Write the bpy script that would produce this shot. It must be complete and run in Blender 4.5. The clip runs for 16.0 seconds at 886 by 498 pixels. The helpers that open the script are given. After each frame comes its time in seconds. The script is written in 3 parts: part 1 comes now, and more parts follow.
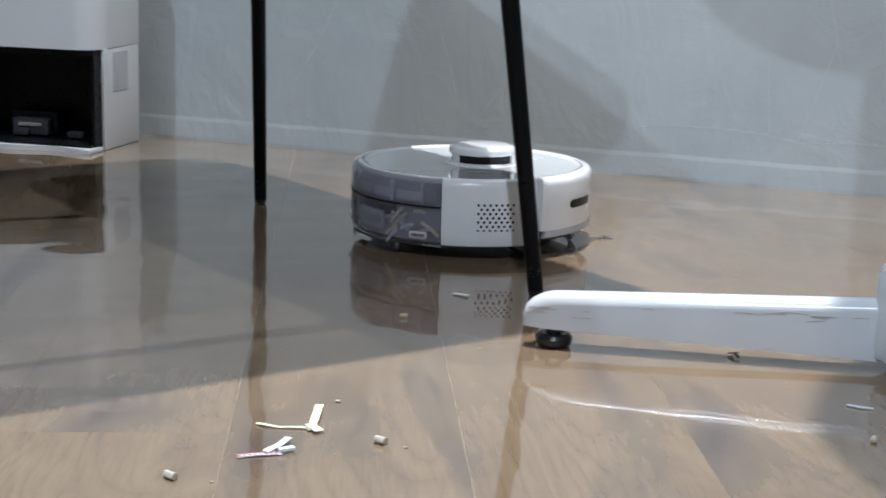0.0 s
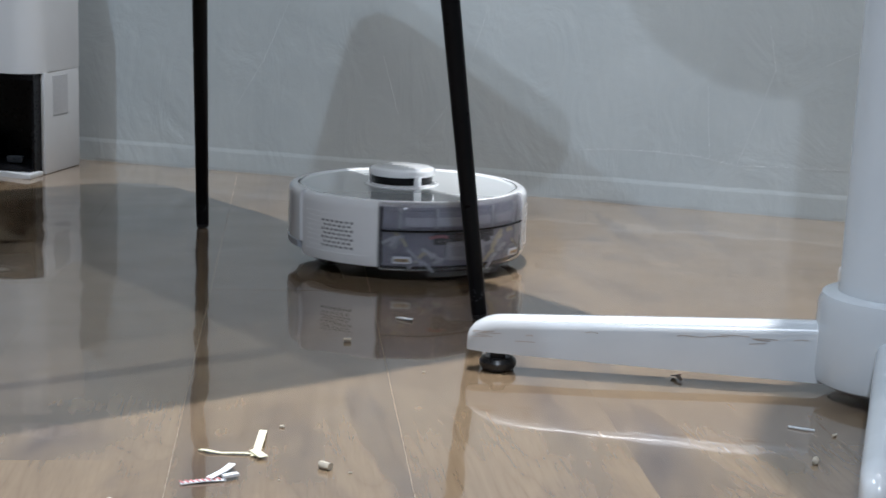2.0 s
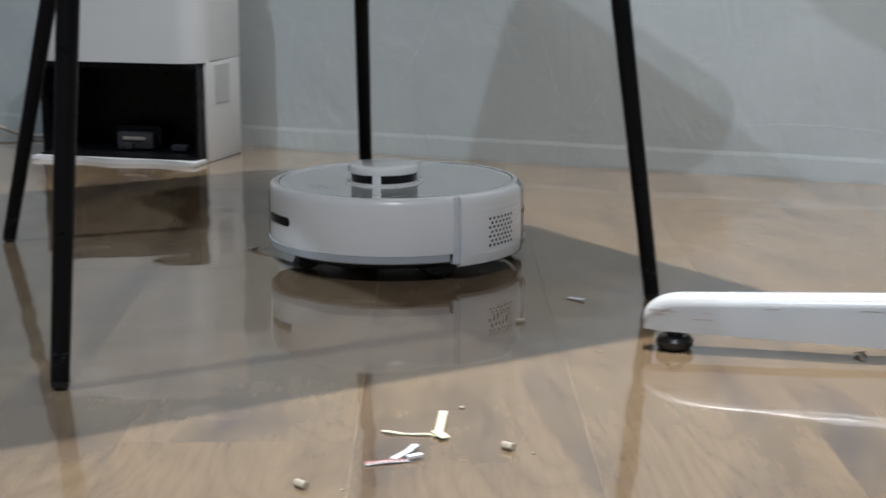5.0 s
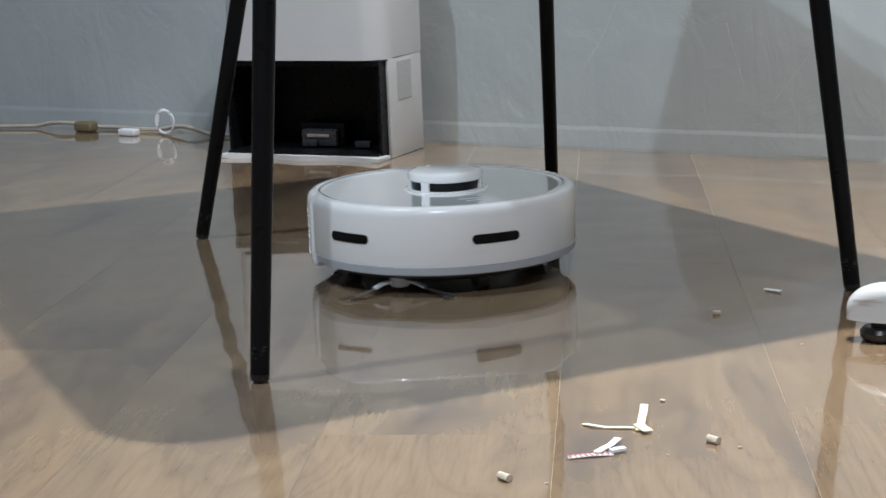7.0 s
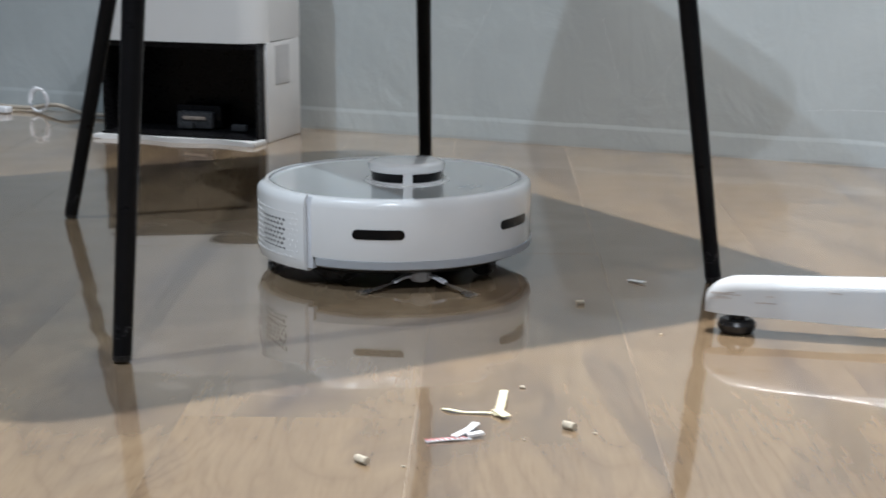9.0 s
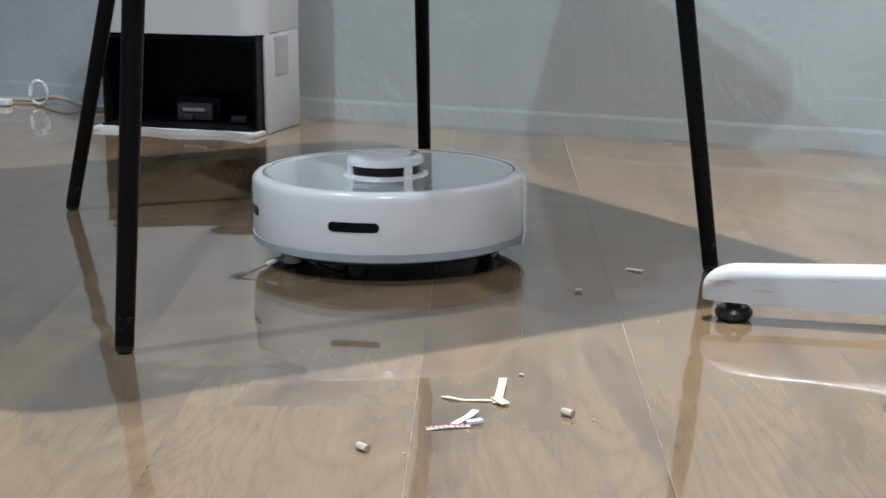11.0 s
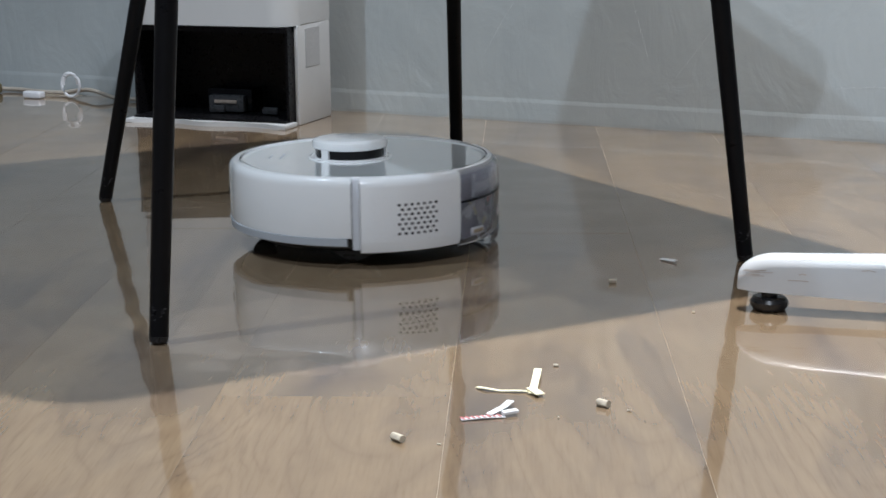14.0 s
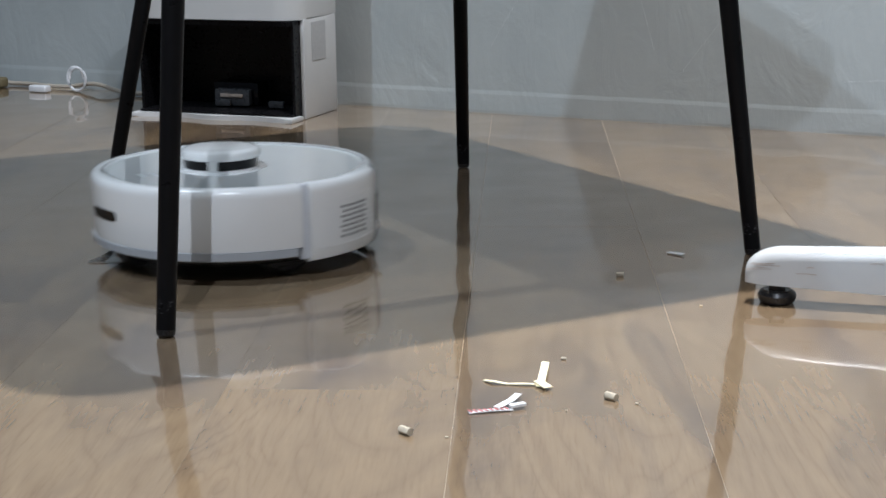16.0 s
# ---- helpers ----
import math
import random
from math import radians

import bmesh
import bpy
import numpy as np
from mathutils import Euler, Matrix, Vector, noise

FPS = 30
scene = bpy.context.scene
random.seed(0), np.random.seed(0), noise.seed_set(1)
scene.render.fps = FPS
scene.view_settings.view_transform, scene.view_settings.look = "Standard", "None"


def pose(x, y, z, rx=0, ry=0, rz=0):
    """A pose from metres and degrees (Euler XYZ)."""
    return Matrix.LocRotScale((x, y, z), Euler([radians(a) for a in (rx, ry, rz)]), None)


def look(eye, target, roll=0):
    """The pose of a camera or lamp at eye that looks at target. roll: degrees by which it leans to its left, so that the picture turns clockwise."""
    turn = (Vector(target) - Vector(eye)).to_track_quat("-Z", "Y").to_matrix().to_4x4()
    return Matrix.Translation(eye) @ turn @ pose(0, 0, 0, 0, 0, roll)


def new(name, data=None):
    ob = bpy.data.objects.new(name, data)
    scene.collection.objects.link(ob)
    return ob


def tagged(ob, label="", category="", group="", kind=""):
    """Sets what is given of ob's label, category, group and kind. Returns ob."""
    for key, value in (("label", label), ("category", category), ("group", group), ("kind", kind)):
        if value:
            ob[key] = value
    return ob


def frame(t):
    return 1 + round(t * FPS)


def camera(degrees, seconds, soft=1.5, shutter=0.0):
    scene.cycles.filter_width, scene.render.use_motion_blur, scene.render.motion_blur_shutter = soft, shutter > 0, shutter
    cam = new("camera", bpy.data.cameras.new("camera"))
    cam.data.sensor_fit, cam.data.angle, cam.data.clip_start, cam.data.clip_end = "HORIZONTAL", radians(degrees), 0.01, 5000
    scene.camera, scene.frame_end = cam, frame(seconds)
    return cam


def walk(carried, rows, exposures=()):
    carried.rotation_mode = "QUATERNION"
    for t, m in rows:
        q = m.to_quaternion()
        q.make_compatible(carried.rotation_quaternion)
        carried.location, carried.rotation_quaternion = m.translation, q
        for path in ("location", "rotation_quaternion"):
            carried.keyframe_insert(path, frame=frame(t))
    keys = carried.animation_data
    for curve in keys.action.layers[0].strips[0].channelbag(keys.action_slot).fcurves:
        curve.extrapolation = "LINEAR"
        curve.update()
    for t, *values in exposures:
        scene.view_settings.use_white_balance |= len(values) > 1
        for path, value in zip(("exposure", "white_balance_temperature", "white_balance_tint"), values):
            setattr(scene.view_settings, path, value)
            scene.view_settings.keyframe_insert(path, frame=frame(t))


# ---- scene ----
from itertools import product

# ---------------------------------------------------------------- camera
cam = camera(31.36, 16.0, soft=1.6, shutter=0.5)
PATH = [
    (0, (0.2508, -1.1663, 0.4118), (-0.0869, 0.7609, -0.0029), 1.60),
    (0.5, (0.2589, -1.1644, 0.4136), (-0.0306, 0.7725, 0.0081), 1.46),
    (1, (0.2539, -1.1648, 0.4141), (-0.0309, 0.7748, 0.0181), 1.58),
    (1.5, (0.2515, -1.1679, 0.4157), (0.0021, 0.7793, 0.0334), 1.84),
    (2, (0.2489, -1.1669, 0.4129), (-0.0177, 0.7777, 0.0289), 1.82),
    (2.5, (0.2432, -1.1646, 0.4115), (-0.0557, 0.7758, 0.0301), 1.48),
    (3, (0.2441, -1.1661, 0.4130), (-0.0589, 0.7736, 0.0312), 1.49),
    (3.5, (0.2458, -1.1675, 0.4117), (-0.0516, 0.7714, 0.0214), 1.55),
    (4, (0.2452, -1.1649, 0.4095), (-0.0562, 0.7722, 0.0136), 1.49),
    (4.5, (0.2390, -1.1641, 0.4087), (-0.0925, 0.7671, 0.0080), 1.20),
    (5, (0.2205, -1.1626, 0.4066), (-0.2256, 0.7442, -0.0), -0.21),
    (5.2, (0.2169, -1.1653, 0.4078), (-0.2711, 0.7309, 0.0002), -0.74),
    (7.3, (0.1940, -1.1577, 0.4001), (-0.4606, 0.6881, -0.0058), -2.01),
    (7.5, (0.1961, -1.1577, 0.4004), (-0.4500, 0.6914, -0.0039), -1.76),
    (8, (0.1973, -1.1607, 0.4003), (-0.4159, 0.6986, -0.0086), -1.20),
    (8.5, (0.1992, -1.1610, 0.3990), (-0.4045, 0.7014, -0.0100), -1.20),
    (9, (0.2119, -1.1622, 0.3987), (-0.2980, 0.7249, -0.0241), 0.12),
    (9.2, (0.2121, -1.1630, 0.3979), (-0.2686, 0.7301, -0.0327), 0.36),
    (11.3, (0.2161, -1.1740, 0.4010), (-0.3090, 0.7058, -0.0358), -0.46),
    (11.5, (0.2141, -1.1732, 0.3996), (-0.3225, 0.7012, -0.0463), -0.59),
    (12, (0.2130, -1.1722, 0.3992), (-0.3262, 0.7004, -0.0510), -0.63),
    (12.5, (0.2118, -1.1721, 0.3989), (-0.3271, 0.7002, -0.0531), -0.56),
    (13, (0.2120, -1.1712, 0.3981), (-0.3243, 0.7020, -0.0533), -0.44),
    (13.5, (0.2128, -1.1708, 0.3970), (-0.3220, 0.7031, -0.0529), -0.36),
    (14, (0.2110, -1.1715, 0.3986), (-0.3334, 0.7009, -0.0461), -0.54),
    (14.5, (0.2116, -1.1721, 0.3989), (-0.3372, 0.6995, -0.0436), -0.59),
    (15, (0.2117, -1.1717, 0.3988), (-0.3357, 0.6999, -0.0459), -0.59),
    (15.5, (0.2097, -1.1700, 0.3965), (-0.3372, 0.7009, -0.0511), -0.48),
    (16, (0.2086, -1.1701, 0.3966), (-0.3417, 0.6991, -0.0545), -0.59),
]
walk(cam, [(t, look(e, g, r)) for t, e, g, r in PATH], exposures=[(0.0, -0.02, 5600, 10), (1.5, -0.15, 5600, 10), (2.5, -0.16, 5800, 10), (4.5, -0.14, 6000, 10), (7.5, 0.11, 5950, 10), (9.0, 0.11, 5950, 10), (12.5, -0.03, 5850, 10), (16.0, -0.03, 5850, 10)])

# ---------------------------------------------------------------- light
world = bpy.data.worlds.new("world")
world.use_nodes = True
world.node_tree.nodes["Background"].inputs[0].default_value = (0.80, 0.90, 1.0, 1)
world.node_tree.nodes["Background"].inputs[1].default_value = 0.1
scene.world = world
CEILING = 2.80
# ceiling lamps: place, watts, radius, colour, beam in degrees
LAMPS = [
    ((0.024, 0.597), 36.0, 0.022, (1.0, 0.945, 0.87), 95),
    ((0.44, 0.03), 13.0, 0.022, (1.0, 0.95, 0.89), 180),
    ((0.343, -2.344), 72.0, 0.024, (0.94, 0.97, 1.0), 180),
    ((-1.36, -0.40), 44.0, 0.024, (0.84, 0.94, 1.0), 180),
]

# ---------------------------------------------------------------- materials
def nodes(name):
    m = bpy.data.materials.new(name)
    m.use_nodes = True
    t = m.node_tree
    return m, t, t.nodes["Principled BSDF"]


def put(bsdf, **values):
    for key, value in values.items():
        bsdf.inputs[key.replace("_", " ")].default_value = value


def add_noise(t, scale, detail=4.0, rough=0.55, stretch=(1, 1, 1), turn=0.0, distortion=0.0):
    co = t.nodes.new("ShaderNodeTexCoord")
    mp = t.nodes.new("ShaderNodeMapping")
    mp.inputs["Scale"].default_value = stretch
    mp.inputs["Rotation"].default_value = (0, 0, turn)
    nz = t.nodes.new("ShaderNodeTexNoise")
    nz.inputs["Scale"].default_value = scale
    nz.inputs["Detail"].default_value = detail
    nz.inputs["Roughness"].default_value = rough
    nz.inputs["Distortion"].default_value = distortion
    t.links.new(co.outputs["Object"], mp.inputs["Vector"])
    t.links.new(mp.outputs["Vector"], nz.inputs["Vector"])
    return nz


def ramp(t, source, stops):
    r = t.nodes.new("ShaderNodeValToRGB")
    while len(r.color_ramp.elements) < len(stops):
        r.color_ramp.elements.new(0.5)
    for e, (p, c) in zip(r.color_ramp.elements, stops):
        e.position, e.color = p, (*c, 1) if len(c) == 3 else c
    t.links.new(source, r.inputs["Fac"])
    return r


def bump(t, bsdf, source, strength, distance, under=None):
    b = t.nodes.new("ShaderNodeBump")
    b.inputs["Strength"].default_value = strength
    b.inputs["Distance"].default_value = distance
    t.links.new(source, b.inputs["Height"])
    if under:
        t.links.new(under.outputs["Normal"], b.inputs["Normal"])
    t.links.new(b.outputs["Normal"], bsdf.inputs["Normal"])
    return b


def painted(name, colour, rough=0.4, wear=0.06, scale=30.0, metal=0.0, coat=0.0, relief=0.0, shine=0.5):
    """Paint or plastic with slight unevenness of colour and gloss."""
    m, t, b = nodes(name)
    lo = tuple(c * (1 - wear) for c in colour)
    hi = tuple(min(1, c * (1 + wear)) for c in colour)
    nz = add_noise(t, scale, 5)
    r = ramp(t, nz.outputs["Fac"], [(0.3, lo), (0.7, hi)])
    t.links.new(r.outputs["Color"], b.inputs["Base Color"])
    fine = add_noise(t, scale * 6, 3)
    rr = ramp(t, fine.outputs["Fac"], [(0.3, (rough * 0.8,) * 3), (0.7, (min(1, rough * 1.2),) * 3)])
    t.links.new(rr.outputs["Color"], b.inputs["Roughness"])
    put(b, Metallic=metal)
    b.inputs["Specular IOR Level"].default_value = shine
    b.inputs["Coat Weight"].default_value = coat
    b.inputs["Coat Roughness"].default_value = 0.03
    if relief:
        bump(t, b, fine.outputs["Fac"], 0.4, relief)
    return m


def wood_floor(name):
    """Lacquered oak-look laminate: grain along the plank, growth swirls, tone per plank, slightly wavy film of gloss."""
    m, t, b = nodes(name)
    info = t.nodes.new("ShaderNodeObjectInfo")
    co = t.nodes.new("ShaderNodeTexCoord")
    shift = t.nodes.new("ShaderNodeVectorMath")
    shift.operation = "MULTIPLY_ADD"
    t.links.new(info.outputs["Random"], shift.inputs[0])
    shift.inputs[1].default_value = (7.3, 11.7, 3.1)
    t.links.new(co.outputs["Object"], shift.inputs[2])
    def layer(scale, stretch, detail, distortion, rough=0.6):
        mp = t.nodes.new("ShaderNodeMapping")
        mp.inputs["Scale"].default_value = stretch
        nz = t.nodes.new("ShaderNodeTexNoise")
        nz.inputs["Scale"].default_value = scale
        nz.inputs["Detail"].default_value = detail
        nz.inputs["Roughness"].default_value = rough
        nz.inputs["Distortion"].default_value = distortion
        t.links.new(shift.outputs["Vector"], mp.inputs["Vector"])
        t.links.new(mp.outputs["Vector"], nz.inputs["Vector"])
        return nz
    broad = layer(7.0, (1, 0.28, 1), 5, 0.7, 0.58)
    tone = ramp(t, broad.outputs["Fac"], [(0.24, (0.100, 0.077, 0.068)), (0.37, (0.182, 0.134, 0.092)), (0.50, (0.258, 0.188, 0.117)), (0.62, (0.230, 0.167, 0.105)), (0.78, (0.136, 0.102, 0.081))])
    grain = layer(300.0, (1, 0.07, 1), 3, 0.3, 0.6)
    gr = ramp(t, grain.outputs["Fac"], [(0.28, (0.87, 0.85, 0.83)), (0.46, (0.98, 0.97, 0.97)), (0.75, (1.06, 1.06, 1.06))])
    # growth rings: contour lines of a slow field
    slow = layer(7.0, (1, 0.24, 1), 3, 0.8, 0.45)
    rings = t.nodes.new("ShaderNodeMath")
    rings.operation = "MULTIPLY"
    rings.inputs[1].default_value = 30.0
    t.links.new(slow.outputs["Fac"], rings.inputs[0])
    wave = t.nodes.new("ShaderNodeMath")
    wave.operation = "PINGPONG"
    wave.inputs[1].default_value = 1.0
    t.links.new(rings.outputs[0], wave.inputs[0])
    rg = ramp(t, wave.outputs[0], [(0.0, (0.83, 0.80, 0.78)), (0.30, (0.95, 0.94, 0.93)), (1.0, (1.05, 1.05, 1.04))])
    def times(a, c, fac):
        mx = t.nodes.new("ShaderNodeMix")
        mx.data_type, mx.blend_type = "RGBA", "MULTIPLY"
        mx.inputs[0].default_value = fac
        t.links.new(a, mx.inputs[6])
        t.links.new(c, mx.inputs[7])
        return mx.outputs[2]
    c = times(tone.outputs["Color"], gr.outputs["Color"], 0.9)
    c = times(c, rg.outputs["Color"], 0.6)
    plank = ramp(t, info.outputs["Random"], [(0.0, (0.84, 0.82, 0.80)), (0.5, (1.0, 0.98, 0.95)), (1.0, (0.92, 0.93, 0.95))])
    c = times(c, plank.outputs["Color"], 1.0)
    t.links.new(c, b.inputs["Base Color"])
    b.inputs["Specular IOR Level"].default_value = 0.12
    smear = add_noise(t, 9.0, 5, 0.6)
    rr = ramp(t, smear.outputs["Fac"], [(0.3, (0.10,) * 3), (0.75, (0.20,) * 3)])
    t.links.new(rr.outputs["Color"], b.inputs["Roughness"])
    b.inputs["Coat Weight"].default_value = 1.0
    b.inputs["Coat Roughness"].default_value = 0.03
    b.inputs["Coat IOR"].default_value = 1.62
    world_co = t.nodes.new("ShaderNodeNewGeometry")
    film = t.nodes.new("ShaderNodeTexNoise")
    film.inputs["Scale"].default_value = 11.0
    film.inputs["Detail"].default_value = 0.6
    t.links.new(world_co.outputs["Position"], film.inputs["Vector"])
    lo = t.nodes.new("ShaderNodeBump")
    lo.inputs["Strength"].default_value, lo.inputs["Distance"].default_value = 0.32, 0.004
    t.links.new(film.outputs["Fac"], lo.inputs["Height"])
    t.links.new(lo.outputs["Normal"], b.inputs["Coat Normal"])
    hi = bump(t, b, grain.outputs["Fac"], 0.05, 0.0003)
    t.links.new(lo.outputs["Normal"], hi.inputs["Normal"])
    return m


def wall_sheet(name):
    """White plastic sheeting laid on the wall: cold white, faint creases and stains."""
    m, t, b = nodes(name)
    nz = add_noise(t, 3.0, 6, 0.6)
    r = ramp(t, nz.outputs["Fac"], [(0.3, (0.320, 0.352, 0.364)), (0.7, (0.382, 0.413, 0.422))])
    t.links.new(r.outputs["Color"], b.inputs["Base Color"])
    put(b, Roughness=0.42)
    folds = add_noise(t, 3.5, 4, 0.5, (1, 1, 0.5), 0.0, 0.8)
    b1 = bump(t, b, folds.outputs["Fac"], 0.35, 0.02)
    wrinkle = add_noise(t, 11.0, 5, 0.55, (1, 1, 0.6), 0.0, 2.2)
    b2 = bump(t, b, wrinkle.outputs["Fac"], 0.30, 0.006, b1)
    fine = add_noise(t, 45.0, 4, 0.6)
    bump(t, b, fine.outputs["Fac"], 0.15, 0.002, b2)
    return m


def clear_plastic(name, colour, rough=0.08):
    m, t, b = nodes(name)
    nz = add_noise(t, 40.0, 3)
    r = ramp(t, nz.outputs["Fac"], [(0.3, (rough * 0.6,) * 3), (0.7, (rough * 1.4,) * 3)])
    t.links.new(r.outputs["Color"], b.inputs["Roughness"])
    put(b, Base_Color=(*colour, 1), IOR=1.25)
    b.inputs["Transmission Weight"].default_value = 0.95
    return m


FLOOR = wood_floor("laminate")
JOINT = painted("joint_wood", (0.46, 0.39, 0.30), 0.6)
WALL = wall_sheet("wall_sheeting")
CREASE = painted("crease_white", (0.385, 0.415, 0.425), 0.45, 0.1, 40.0)
# tone kept dark so the unseen walls bounce little light
ROOM = painted("unseen_wall_paint", (0.13, 0.135, 0.14), 0.7, 0.04, 4.0)
CEIL = painted("ceiling_paint", (0.32, 0.325, 0.33), 0.8, 0.03, 4.0)
WHITE = painted("robot_white", (0.89, 0.89, 0.885), 0.22, 0.015, 18.0, coat=1.0)
LID = painted("robot_lid", (0.80, 0.825, 0.82), 0.10, 0.015, 14.0, coat=1.0)
STRIP = painted("bumper_grey", (0.47, 0.495, 0.53), 0.35, 0.04)
BLACK = painted("black_plastic", (0.012, 0.012, 0.013), 0.35, 0.2)
GLOSSBLACK = painted("black_gloss", (0.005, 0.005, 0.006), 0.10, 0.2, shine=0.25)
RUBBER = painted("black_rubber", (0.015, 0.015, 0.016), 0.3, 0.2)
SMOKED = clear_plastic("smoked_clear", (0.85, 0.855, 0.905))
INNER = painted("inner_grey", (0.42, 0.42, 0.475), 0.4, 0.1)
INNERLIGHT = painted("inner_light", (0.63, 0.64, 0.67), 0.35, 0.06)
BRISTLE = clear_plastic("bristle", (0.62, 0.62, 0.62), 0.3)
BRASS = painted("contact_brass", (0.45, 0.36, 0.25), 0.3, 0.1, metal=0.9)
LEGBLACK = painted("leg_black", (0.006, 0.006, 0.007), 0.34, 0.1, 14.0, shine=0.14)
ENAMEL = painted("white_enamel", (0.62, 0.64, 0.655), 0.22, 0.03, 14.0, coat=0.4)
SCUFF = painted("scuff_brown", (0.38, 0.31, 0.26), 0.6, 0.3, 90.0)
DOCK = painted("dock_white", (0.53, 0.54, 0.55), 0.35, 0.02, 10.0)
VENTGREY = painted("vent_grey", (0.42, 0.43, 0.445), 0.6, 0.1, 300.0, relief=0.001)
PINGREY = painted("pin_grey", (0.052, 0.053, 0.057), 0.3, 0.1)
DOCKIN = painted("dock_black", (0.005, 0.005, 0.006), 0.3, 0.2, shine=0.2)
TABLETOP = painted("table_top", (0.5, 0.42, 0.33), 0.4, 0.1)
LAMPGLASS, _t, _b = nodes("lamp_glass")
put(_b, Base_Color=(1, 1, 1, 1))
_b.inputs["Emission Color"].default_value = (1.0, 0.95, 0.88, 1)
_b.inputs["Emission Strength"].default_value = 12.0
CREAM = painted("cream_paper", (0.80, 0.74, 0.52), 0.7, 0.08, 80)
PAPER = painted("white_paper", (0.78, 0.79, 0.80), 0.7, 0.05, 80)
CRUMB = painted("crumb", (0.52, 0.46, 0.36), 0.8, 0.12, 200, relief=0.001)
GREYPAPER = painted("grey_paper", (0.42, 0.41, 0.41), 0.7, 0.12, 80)
PINKRED = painted("stripe_red", (0.50, 0.17, 0.17), 0.6, 0.1, 80)
CABLE = painted("cable_beige", (0.36, 0.32, 0.27), 0.5, 0.1, 80)
BROWN = painted("cardboard_brown", (0.13, 0.105, 0.055), 0.7, 0.1, 30)

# ---------------------------------------------------------------- mesh helpers
def finish(bm, name, mat, smooth=True):
    me = bpy.data.meshes.new(name)
    bmesh.ops.recalc_face_normals(bm, faces=bm.faces)
    bm.to_mesh(me)
    bm.free()
    for m in mat if isinstance(mat, (list, tuple)) else (mat,):
        me.materials.append(m)
    if smooth:
        me.polygons.foreach_set("use_smooth", [True] * len(me.polygons))
        me.set_sharp_from_angle(angle=radians(32))
    return me


def part(name, bm, mat, parent=None, label="", smooth=True):
    ob = new(name, finish(bm, name, mat, smooth))
    if parent:
        ob.parent = parent
    if label:
        tagged(ob, label)
    return ob


def empty(name, m=None):
    ob = new(name)
    ob.empty_display_size = 0.05
    if m:
        ob.matrix_basis = m
    return ob


def box(bm, x0, x1, y0, y1, z0, z1, bevel=0.0, seg=2):
    g = bmesh.ops.create_cube(bm, size=1.0)
    for v in g["verts"]:
        v.co = Vector((x0 + (v.co.x + 0.5) * (x1 - x0), y0 + (v.co.y + 0.5) * (y1 - y0), z0 + (v.co.z + 0.5) * (z1 - z0)))
    if bevel:
        es = list({e for v in g["verts"] for e in v.link_edges})
        bmesh.ops.bevel(bm, geom=es, offset=bevel, segments=seg, affect="EDGES", profile=0.6)
    return bm


def lathe(bm, profile, a0=0.0, a1=360.0, steps=64, caps=True, cx=0.0, cy=0.0):
    """Turns a profile of (radius, z), outside first, about the z axis; an open sweep gets end caps."""
    full = abs(a1 - a0) >= 359.9
    n = steps if full else steps + 1
    rings = []
    for k in range(n):
        a = radians(a0 + (a1 - a0) * k / steps)
        rings.append([bm.verts.new((cx + r * math.cos(a), cy + r * math.sin(a), z)) for r, z in profile])
    for k in range(steps):
        p, q = rings[k], rings[(k + 1) % n]
        for i in range(len(profile) - 1):
            try:
                bm.faces.new((p[i], q[i], q[i + 1], p[i + 1]))
            except ValueError:
                pass
    if not full and caps:
        bm.faces.new(rings[0])
        bm.faces.new(rings[-1][::-1])
    bmesh.ops.remove_doubles(bm, verts=bm.verts, dist=1e-6)
    return bm


def tube(bm, a, b, r0, r1, steps=20, round_end=True):
    """A round tapered rod from a to b with softened ends."""
    a, b = Vector(a), Vector(b)
    ax = (b - a).normalized()
    u = ax.orthogonal().normalized()
    v = ax.cross(u)
    prof = [(0.0, 0.0), (r0 * 0.65, 0.0), (r0 * 0.93, r0 * 0.25), (r0, r0 * 0.65)] if round_end else [(0, 0), (r0, 0)]
    length = (b - a).length
    prof += [(r1, length), (0.0, length)]
    rings = []
    for r, h in prof:
        if r == 0:
            rings.append([bm.verts.new(a + ax * h)])
        else:
            rings.append([bm.verts.new(a + ax * h + r * (u * math.cos(2 * math.pi * k / steps) + v * math.sin(2 * math.pi * k / steps))) for k in range(steps)])
    for p, q in zip(rings, rings[1:]):
        for k in range(steps):
            j = (k + 1) % steps
            if len(p) == 1:
                bm.faces.new((p[0], q[k], q[j]))
            elif len(q) == 1:
                bm.faces.new((p[k], p[j], q[0]))
            else:
                bm.faces.new((p[k], p[j], q[j], q[k]))
    return bm


def prism(bm, outline, z0, z1, bevel=0.0):
    """A flat outline in x, y pulled up from z0 to z1."""
    lo = [bm.verts.new((x, y, z0)) for x, y in outline]
    hi = [bm.verts.new((x, y, z1)) for x, y in outline]
    bm.faces.new(lo[::-1])
    bm.faces.new(hi)
    n = len(outline)
    for k in range(n):
        bm.faces.new((lo[k], lo[(k + 1) % n], hi[(k + 1) % n], hi[k]))
    if bevel:
        es = [e for e in bm.edges if abs(e.verts[0].co.z - e.verts[1].co.z) < 1e-6]
        bmesh.ops.bevel(bm, geom=es, offset=bevel, segments=2, affect="EDGES", profile=0.6)
    return bm


